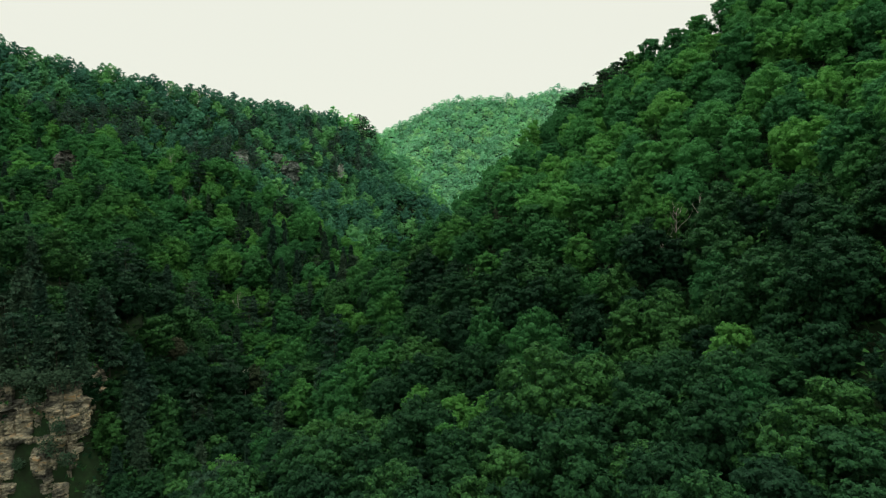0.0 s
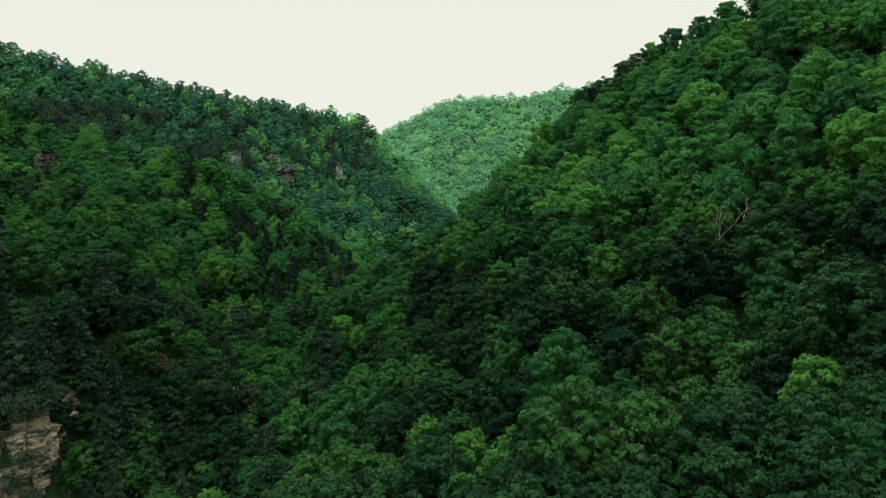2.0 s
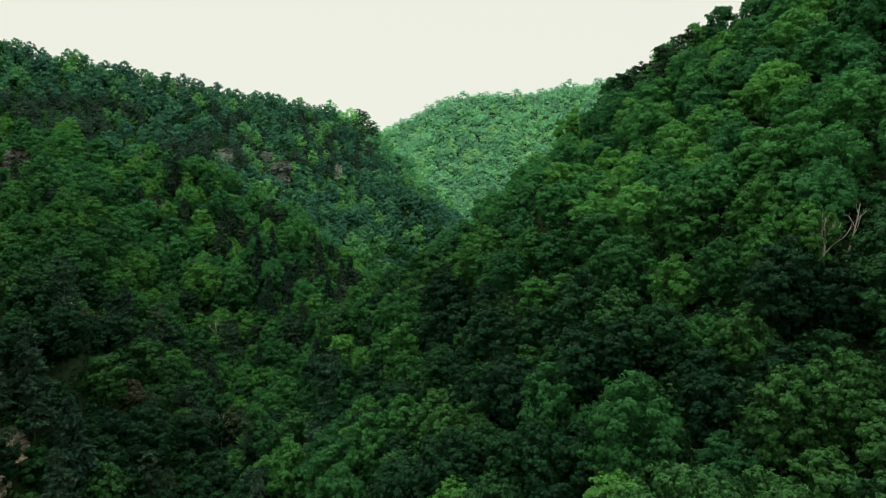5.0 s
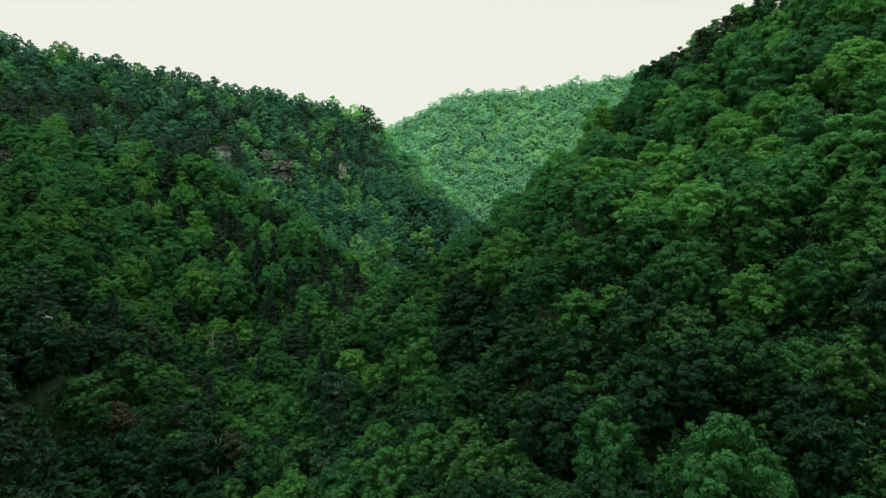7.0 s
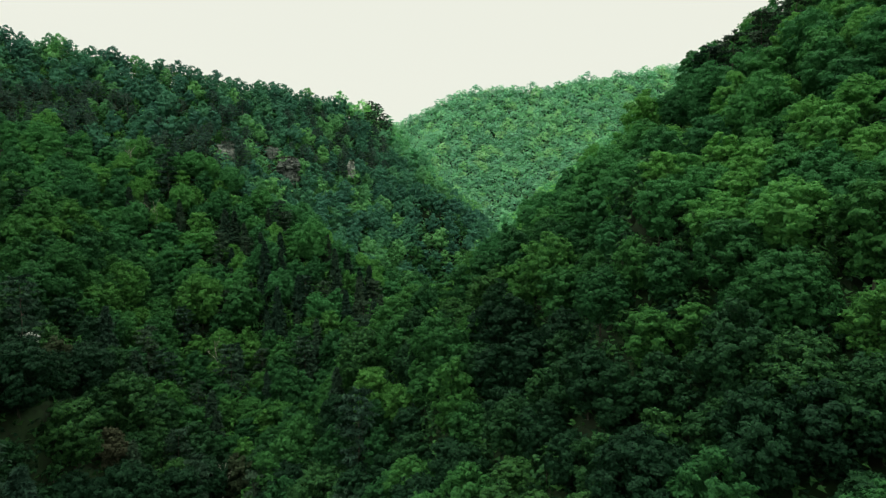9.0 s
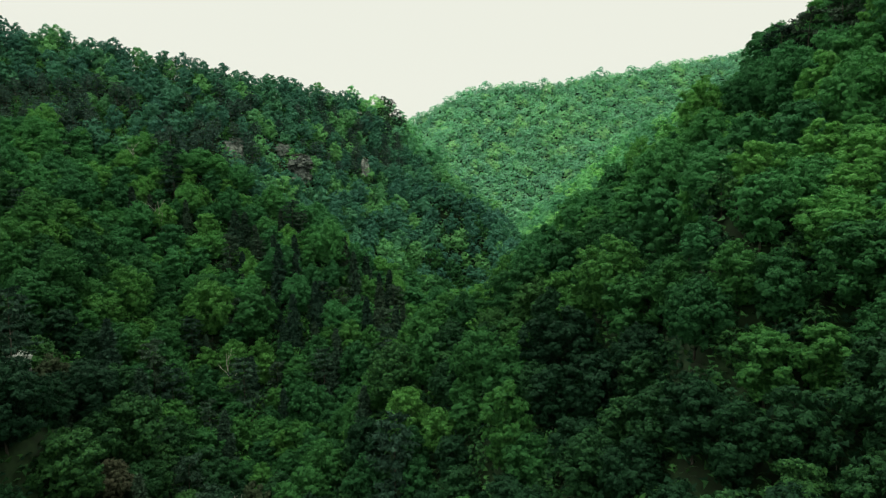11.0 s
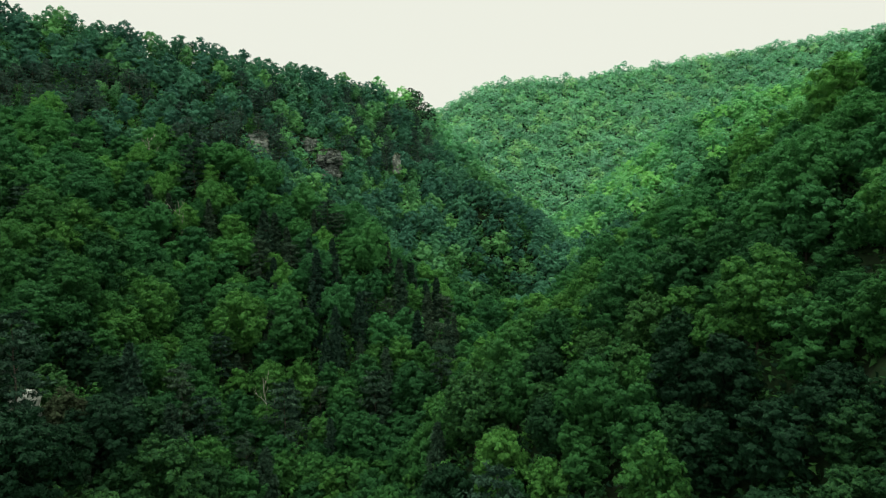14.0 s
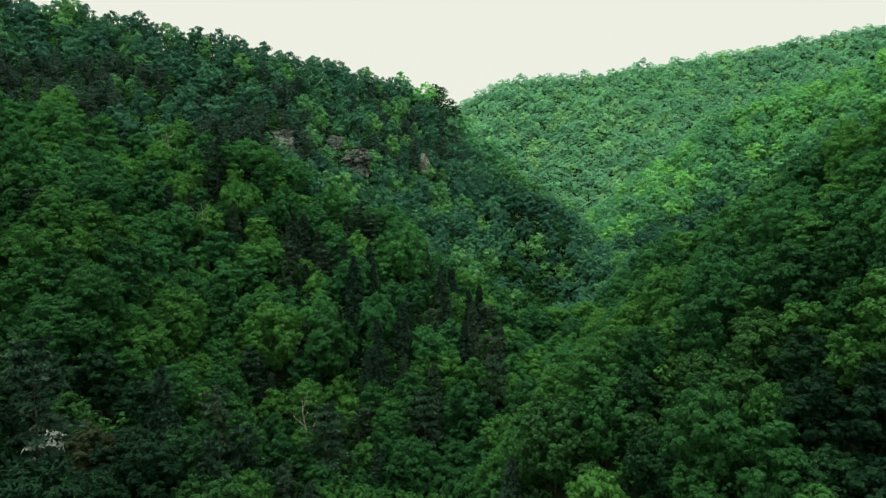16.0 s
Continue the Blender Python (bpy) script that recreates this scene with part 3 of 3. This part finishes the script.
for wide, y_from, y_to in ((8.4, -70, 150), (13, 150, 640)):
    for gxx in np.arange(-270, 310, wide):
        for gyy in np.arange(y_from, y_to, wide):
            x, y = gxx + rng.uniform(-2.5, 2.5), gyy + rng.uniform(-2.5, 2.5)
            inside = 36 < y < 530 and np.interp(y, plan[:, 0], plan[:, 1]) - 2 < x < np.interp(y, plan[:, 0], plan[:, 2]) + 2
            if not inside and clear(x, y):
                around.append((x, y, float(ground_z(x, y)), "broad", int(rng.integers(0, 6)), wide * rng.uniform(0.1, 0.13), rng.uniform(0, 360), min(0.99, 0.7 * rng.random())))
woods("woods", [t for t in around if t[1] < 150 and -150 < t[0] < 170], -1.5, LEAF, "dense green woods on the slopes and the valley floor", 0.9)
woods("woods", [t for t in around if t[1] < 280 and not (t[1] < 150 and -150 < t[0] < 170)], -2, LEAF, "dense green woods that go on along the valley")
woods("woods", [t for t in around if t[1] >= 280], -2, FAR_HAZE_LEAF, "green woods beyond the distant hill, paled by haze in their colour")


# ---- undergrowth ----
rng = np.random.default_rng(77)


def low_growth(count, y_from, y_to, size, high, mat, label):
    """Shrubs and ferns under the trees, between two y of the wooded plan."""
    some = rng.uniform(size=(count, 2)) * np.array([480, y_to - y_from]) + np.array([-205, y_from])
    lo, hi = np.interp(some[:, 1], plan[:, 0], plan[:, 1]), np.interp(some[:, 1], plan[:, 0], plan[:, 2])
    some = some[(some[:, 0] > lo) & (some[:, 0] < hi)]
    some = some[~((some[:, 0] < -64) & (some[:, 1] > 86) & (some[:, 1] < 103))]
    at = np.column_stack([some, ground_z(some[:, 0], some[:, 1]) + rng.uniform(0.2, high, len(some))])
    v = sprays(rng, at, rng.normal(size=at.shape) * 0.4 + np.array([0, -0.3, 1.0]), size, 0.7)
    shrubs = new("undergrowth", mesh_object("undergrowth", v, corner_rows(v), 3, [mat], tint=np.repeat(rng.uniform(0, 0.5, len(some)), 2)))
    tagged(shrubs, label, "shrubs", kind="stuff")


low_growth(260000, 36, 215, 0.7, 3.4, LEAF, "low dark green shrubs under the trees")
# Shrubs in the haze colours, added to lift dark gaps in farther woods.
low_growth(110000, 215, 300, 1.0, 2.2, RIDGE_HAZE_LEAF, "low shrubs under the trees of the ridge, haze in their colour")
low_growth(90000, 296, 385, 1.4, 2.4, MID_HAZE_LEAF, "low shrubs in the side valley, haze in their colour")
low_growth(150000, 385, 530, 1.7, 3.2, FAR_HAZE_LEAF, "low shrubs on the distant hill, paled by haze in their colour")


# ---- rock ----
def block_mesh(seed, mat):
    """A weathered block about a metre in each direction, with broken corners."""
    rg = random.Random(seed)
    bm = bmesh.new()
    for sx in (-1, 1):
        for sy in (-1, 1):
            for sz in (-1, 1):
                c = Vector((sx * 0.5, sy * 0.5, sz * 0.5))
                for ax in range(3):
                    p = c.copy()
                    p[ax] *= rg.uniform(0.35, 0.95)
                    p *= rg.uniform(0.86, 1.08)
                    bm.verts.new(p)
    hull = bmesh.ops.convex_hull(bm, input=bm.verts)
    bmesh.ops.delete(bm, geom=[g for g in hull["geom_interior"] if isinstance(g, bmesh.types.BMVert)], context="VERTS")
    me = bpy.data.meshes.new("stone_block")
    bm.to_mesh(me)
    bm.free()
    me.materials.append(mat)
    return me


def rock_mass(name, label, at, turn, width, depth, height, mat, seed, step=0.3, bed=(0.3, 1.6), ragged=0.6, dip=0.03, loose=0):
    """Bedded rock: a front with two rounded ends, its beds set forward and back, split by upright joints, and closed on top."""
    rg = random.Random(seed)
    top = new(name)
    tagged(top, label, "rock")
    top.matrix_basis = pose(*at, 0, 0, turn)
    r = min(2.5, depth * 0.35)
    runs = [("side", depth - r), ("bend", r * math.pi / 2), ("front", width - 2 * r), ("bend", r * math.pi / 2), ("side", depth - r)]
    total = sum(q for _, q in runs)
    edges, z = [0.0], 0.0
    while z < height + 6:
        z += rg.uniform(*bed) * (2.4 if rg.random() < 0.25 else 0.75)
        edges.append(z)
    beds = []
    for lo, hi in zip(edges[:-1], edges[1:]):
        thick = hi - lo
        u, cuts = 0.0, [0.0]
        while u < total + 2:
            u += rg.uniform(0.8, 2.6) * (0.6 + thick)
            cuts.append(u)
        beds.append((lo, hi, (rg.uniform(-0.1, 0.6) if thick > 1 else rg.uniform(-0.8, 0.3)) * ragged, cuts, [rg.uniform(-0.6, 0.6) * ragged for _ in cuts]))

    def outline(u):
        hw, hd = width / 2, depth / 2
        u = max(0.0, min(total, u))
        if u <= runs[0][1]:
            return Vector((-hw, hd - u, 0)), Vector((-1, 0, 0))
        u -= runs[0][1]
        if u <= runs[1][1]:
            q = u / r
            n = Vector((-math.cos(q), -math.sin(q), 0))
            return Vector((-hw + r, -hd + r, 0)) + n * r, n
        u -= runs[1][1]
        if u <= runs[2][1]:
            return Vector((-hw + r + u, -hd, 0)), Vector((0, -1, 0))
        u -= runs[2][1]
        if u <= runs[3][1]:
            q = u / r
            n = Vector((math.sin(q), -math.cos(q), 0))
            return Vector((hw - r, -hd + r, 0)) + n * r, n
        u -= runs[3][1]
        return Vector((hw, -hd + r + u, 0)), Vector((1, 0, 0))

    def push(u, z):
        z2 = z + u * dip + 0.5 * noise.noise(Vector((u * 0.12, z * 0.1, seed)))
        z2 = max(0.01, min(edges[-1] - 0.01, z2))
        k = next(i for i, e in enumerate(edges[1:]) if z2 < e)
        lo, hi, off, cuts, offs = beds[k]
        j = next((i for i, c in enumerate(cuts[1:]) if u < c), len(cuts) - 2)
        seam = min(z2 - lo, hi - z2, (u - cuts[j]) * 0.8, (cuts[j + 1] - u) * 0.8)
        d = off + offs[j] - 0.55 * ragged * max(0, 1 - seam / 0.12)
        d += 0.5 * ragged * noise.noise(Vector((u * 0.22, z * 0.16, seed + 3.0))) + 0.25 * ragged * noise.noise(Vector((u * 0.9, z * 0.8, seed + 7.0)))
        # Upright joints part the face into bays, and the beds are broken into blocks.
        bay = int((u + 0.8 * noise.noise(Vector((z * 0.25, seed, 2.0)))) / 3.1)
        split = (u + 0.8 * noise.noise(Vector((z * 0.25, seed, 2.0)))) / 3.1 - bay
        d += 0.9 * ragged * (noise.cell(Vector((bay + 0.5, int(z / 7.0) + 0.5, seed + 0.5))) - 0.5)
        d -= 0.8 * ragged * max(0.0, 1 - min(split, 1 - split) / 0.05)
        d += 0.45 * ragged * (noise.cell(Vector((u * 0.75 + 0.31 * k, k + 0.5, seed + 2.5))) - 0.5) + 0.2 * ragged * (noise.cell(Vector((u * 2.3, z * 3.1, seed + 4.5))) - 0.5)
        d -= 1.3 * ragged * max(0.0, z / height - 0.82) / 0.18
        return d + 0.12 * noise.noise(Vector((u * 3.0, z * 3.0, seed + 1.0)))

    nu, nz = max(8, int(total / step)), max(6, int(height / step))
    vs, fs = [], []
    for i in range(nz + 1):
        for j in range(nu + 1):
            u, z = total * j / nu, height * i / nz
            crown = 0.7 * ragged * noise.noise(Vector((u * 0.3, 5.0, seed)))
            p, n = outline(u)
            vs.append(p + n * push(u, z) + Vector((0, 0, z + (crown if i == nz else crown * i / nz))))
    rim = len(vs) - (nu + 1)
    for j in range(nu + 1):
        q = vs[rim + j]
        vs.append(Vector((q.x * 0.5, q.y * 0.4 + depth * 0.15, q.z + 0.4)))
    for i in range(nz + 1):
        for j in range(nu):
            k = i * (nu + 1) + j
            fs.append((k, k + 1, k + nu + 2, k + nu + 1))
    me = bpy.data.meshes.new("rock_face")
    me.from_pydata(vs, [], fs)
    me.materials.append(mat)
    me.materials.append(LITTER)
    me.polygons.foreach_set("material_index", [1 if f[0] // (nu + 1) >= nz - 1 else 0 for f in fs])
    part("rock_face", me, top)
    for i in range(loose):
        u, z = rg.uniform(runs[0][1], total - runs[4][1]), rg.uniform(height * 0.2, height)
        p, n = outline(u)
        ob = part("loose_block", rg.choice(BLOCKS[mat.name]), top)
        w, h = rg.uniform(0.6, 2.2), rg.uniform(0.3, 0.9)
        ob.matrix_basis = pose(*(p + n * (push(u, z) - 0.15) + Vector((0, 0, z))), rg.uniform(-5, 5), rg.uniform(-5, 5), math.degrees(math.atan2(n.y, n.x)) + 90 + rg.uniform(-8, 8)) @ Matrix.Diagonal((w, rg.uniform(0.6, 1.2), h, 1))
    return top


BLOCKS = {m.name: [block_mesh(300 + k, m) for k in range(9)] for m in (ROCK, GREY_ROCK, BROWN_ROCK)}
rock_mass("rock_cliff", "layered tan and grey sandstone cliff below dark pines", (-81.0, 108.6, 12), 3, 27, 13, 33, ROCK, 4, step=0.16, bed=(0.6, 2.2), ragged=0.88, loose=50)
rock_mass("rock_outcrop", "grey sandstone outcrop among trees below the ridge", (-64.0, 247.0, 79.0), 14, 8.5, 7, 11.4, GREY_ROCK, 6, bed=(0.9, 3.0), ragged=0.95, dip=-0.3, loose=12)
rock_mass("rock_outcrop", "upright grey sandstone buttress among trees below the ridge", (-69.6, 249.5, 82.5), 8, 5.6, 7, 11.6, GREY_ROCK, 21, bed=(0.9, 3.0), ragged=0.85, dip=-0.2, loose=8)
rock_mass("rock_outcrop", "low dark grey sandstone ledge under a conifer", (-74.2, 248.8, 87.5), 5, 4.6, 6, 8.2, GREY_ROCK, 22, ragged=0.8, loose=5)
rock_mass("rock_outcrop", "low grey sandstone ledge among trees below the ridge", (-79.5, 236.0, 86.5), 5, 6.5, 6, 8.2, GREY_ROCK, 8, ragged=0.9, loose=6)
rock_mass("rock_outcrop", "small pale rock between conifers on the ridge", (-46, 264.5, 84), 5, 3, 5, 6.2, GREY_ROCK, 23, ragged=0.7, loose=2)
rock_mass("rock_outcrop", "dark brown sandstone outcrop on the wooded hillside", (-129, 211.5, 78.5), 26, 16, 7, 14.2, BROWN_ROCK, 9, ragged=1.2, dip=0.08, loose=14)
rock_mass("rock_outcrop", "small pale grey rock on the wooded spur", (-75.4, 137.6, 52.0), 20, 2.8, 2.6, 7.4, GREY_ROCK, 10, ragged=0.8, loose=4)
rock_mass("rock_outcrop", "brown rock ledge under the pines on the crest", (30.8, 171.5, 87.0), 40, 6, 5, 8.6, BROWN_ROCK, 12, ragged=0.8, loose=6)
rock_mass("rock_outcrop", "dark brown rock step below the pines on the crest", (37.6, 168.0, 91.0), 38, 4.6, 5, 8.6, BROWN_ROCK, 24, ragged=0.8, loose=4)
rock_mass("rock_outcrop", "mossy grey rock face low on the wooded slope", (4.5, 102.5, 38.5), 35, 7, 5, 11.5, GREY_ROCK, 13, ragged=0.9, loose=8)

# Shrubs that cling to the cliff.
rng = np.random.default_rng(31)
tufts = []
for x, y, z, wide in [(-69.5, 102, 37, 1.4), (-71, 102, 33.5, 1.8), (-73.5, 102, 42.5, 1.2), (-77, 102, 30, 0.9), (-68.5, 102.2, 31, 1.3)] + [(x, y, None, rng.uniform(0.7, 2.4)) for x in np.arange(-95, -66.5, 1.3) for y in (102.6 + rng.uniform(0, 0.8), 105 + rng.uniform(0, 1.5), 108 + rng.uniform(0, 1.5))]:
    k = rng.normal(size=(200, 3)) * np.array([0.5, 0.4, 0.5]) * wide
    tufts.append(k + np.array([x, y, max(45.2 if y < 109 else 0, float(ground_z(x, y))) + 0.6 if z is None else z]))
tufts = np.concatenate(tufts)
v = sprays(rng, tufts, rng.normal(size=tufts.shape) * 0.5 + np.array([0.1, -0.6, 0.7]), 0.4)
tagged(new("cliff_shrubs", mesh_object("cliff_shrubs", v, corner_rows(v), 3, [NEEDLE], tint=np.full(len(tufts) * 2, 0.1))), "small dark green shrubs clinging to the cliff", "shrubs", kind="stuff")


# ---- dead trees ----
def bare_tree(label, x, y, height, lean, seed, girth=0.2, forks=5, wide=0.55):
    """A leafless tree: a trunk, and limbs that fork twice."""
    rg = np.random.default_rng(seed)
    top = new("dead_tree")
    tagged(top, label, "tree", group="dead trees")
    top.matrix_basis = pose(x, y, float(ground_z(x, y)) - 0.2, lean, 0, rg.uniform(0, 360))
    z = np.linspace(-0.6, height * 0.8, 6)
    pts = np.column_stack([np.cumsum(rg.normal(size=(6, 2)) * height * 0.015, axis=0), z])
    v, f = tube(pts, girth * np.linspace(1.2, 0.35, 6), 7)
    part("trunk", mesh_object("trunk", v, f, 3, [PALE_BARK], smooth=True), top)
    for i in range(forks):
        at = 0.45 + 0.5 * i / forks
        base = np.array([np.interp(at * height * 0.8, z, pts[:, c]) for c in range(3)])
        a = i * 2.4 + rg.uniform(-0.5, 0.5)
        ln = height * wide * (1.05 - 0.5 * at) * rg.uniform(0.7, 1.1)
        way = np.array([math.cos(a) * 0.75, math.sin(a) * 0.75, 0.8])
        limb = np.array([base + way * ln * t + np.array([0, 0, ln * 0.25 * t * t]) + rg.normal(size=3) * 0.035 * ln for t in (0, 0.3, 0.65, 1.0)])
        limb[0] = base
        pieces = [tube(limb, girth * 0.5 * np.array([1, 0.8, 0.5, 0.15]), 6)]
        for j, t in enumerate((0.35, 0.55, 0.75)):
            b = np.array([np.interp(t, (0, 0.3, 0.65, 1.0), limb[:, c]) for c in range(3)])
            w = unit(way + rg.normal(size=3) * 0.7 + np.array([0, 0, 0.3]))
            twig = np.array([b, b + w * ln * 0.2 + rg.normal(size=3) * 0.08, b + w * ln * 0.42 + np.array([0, 0, ln * 0.08])])
            pieces.append(tube(twig, girth * 0.28 * np.array([1, 0.6, 0.15]), 5))
        v, f = joined(pieces)
        part("branch", mesh_object("branch", v, f, 3, [PALE_BARK], smooth=True), top)


bare_tree("bleached leafless dead tree with forked limbs among green crowns", 36.9, 92.8, 8.1, 0, 1, 0.12, 9, 0.52)
bare_tree("bleached leafless dead tree with forked limbs among green crowns", 34.0, 92.4, 6.4, 16, 2, 0.09, 6, 0.7)
bare_tree("slender bleached dead tree with few limbs among green crowns", 40.2, 93.6, 7.9, 4, 3, 0.1, 4, 0.36)
for k, (x, y, h) in enumerate([(-99, 217, 15), (-62, 176, 15), (-52, 150, 14), (-88, 205, 15)]):
    bare_tree("thin grey leafless dead tree standing in the woods", x, y, h * 0.92, 4, 10 + k, 0.1, 4, 0.34)
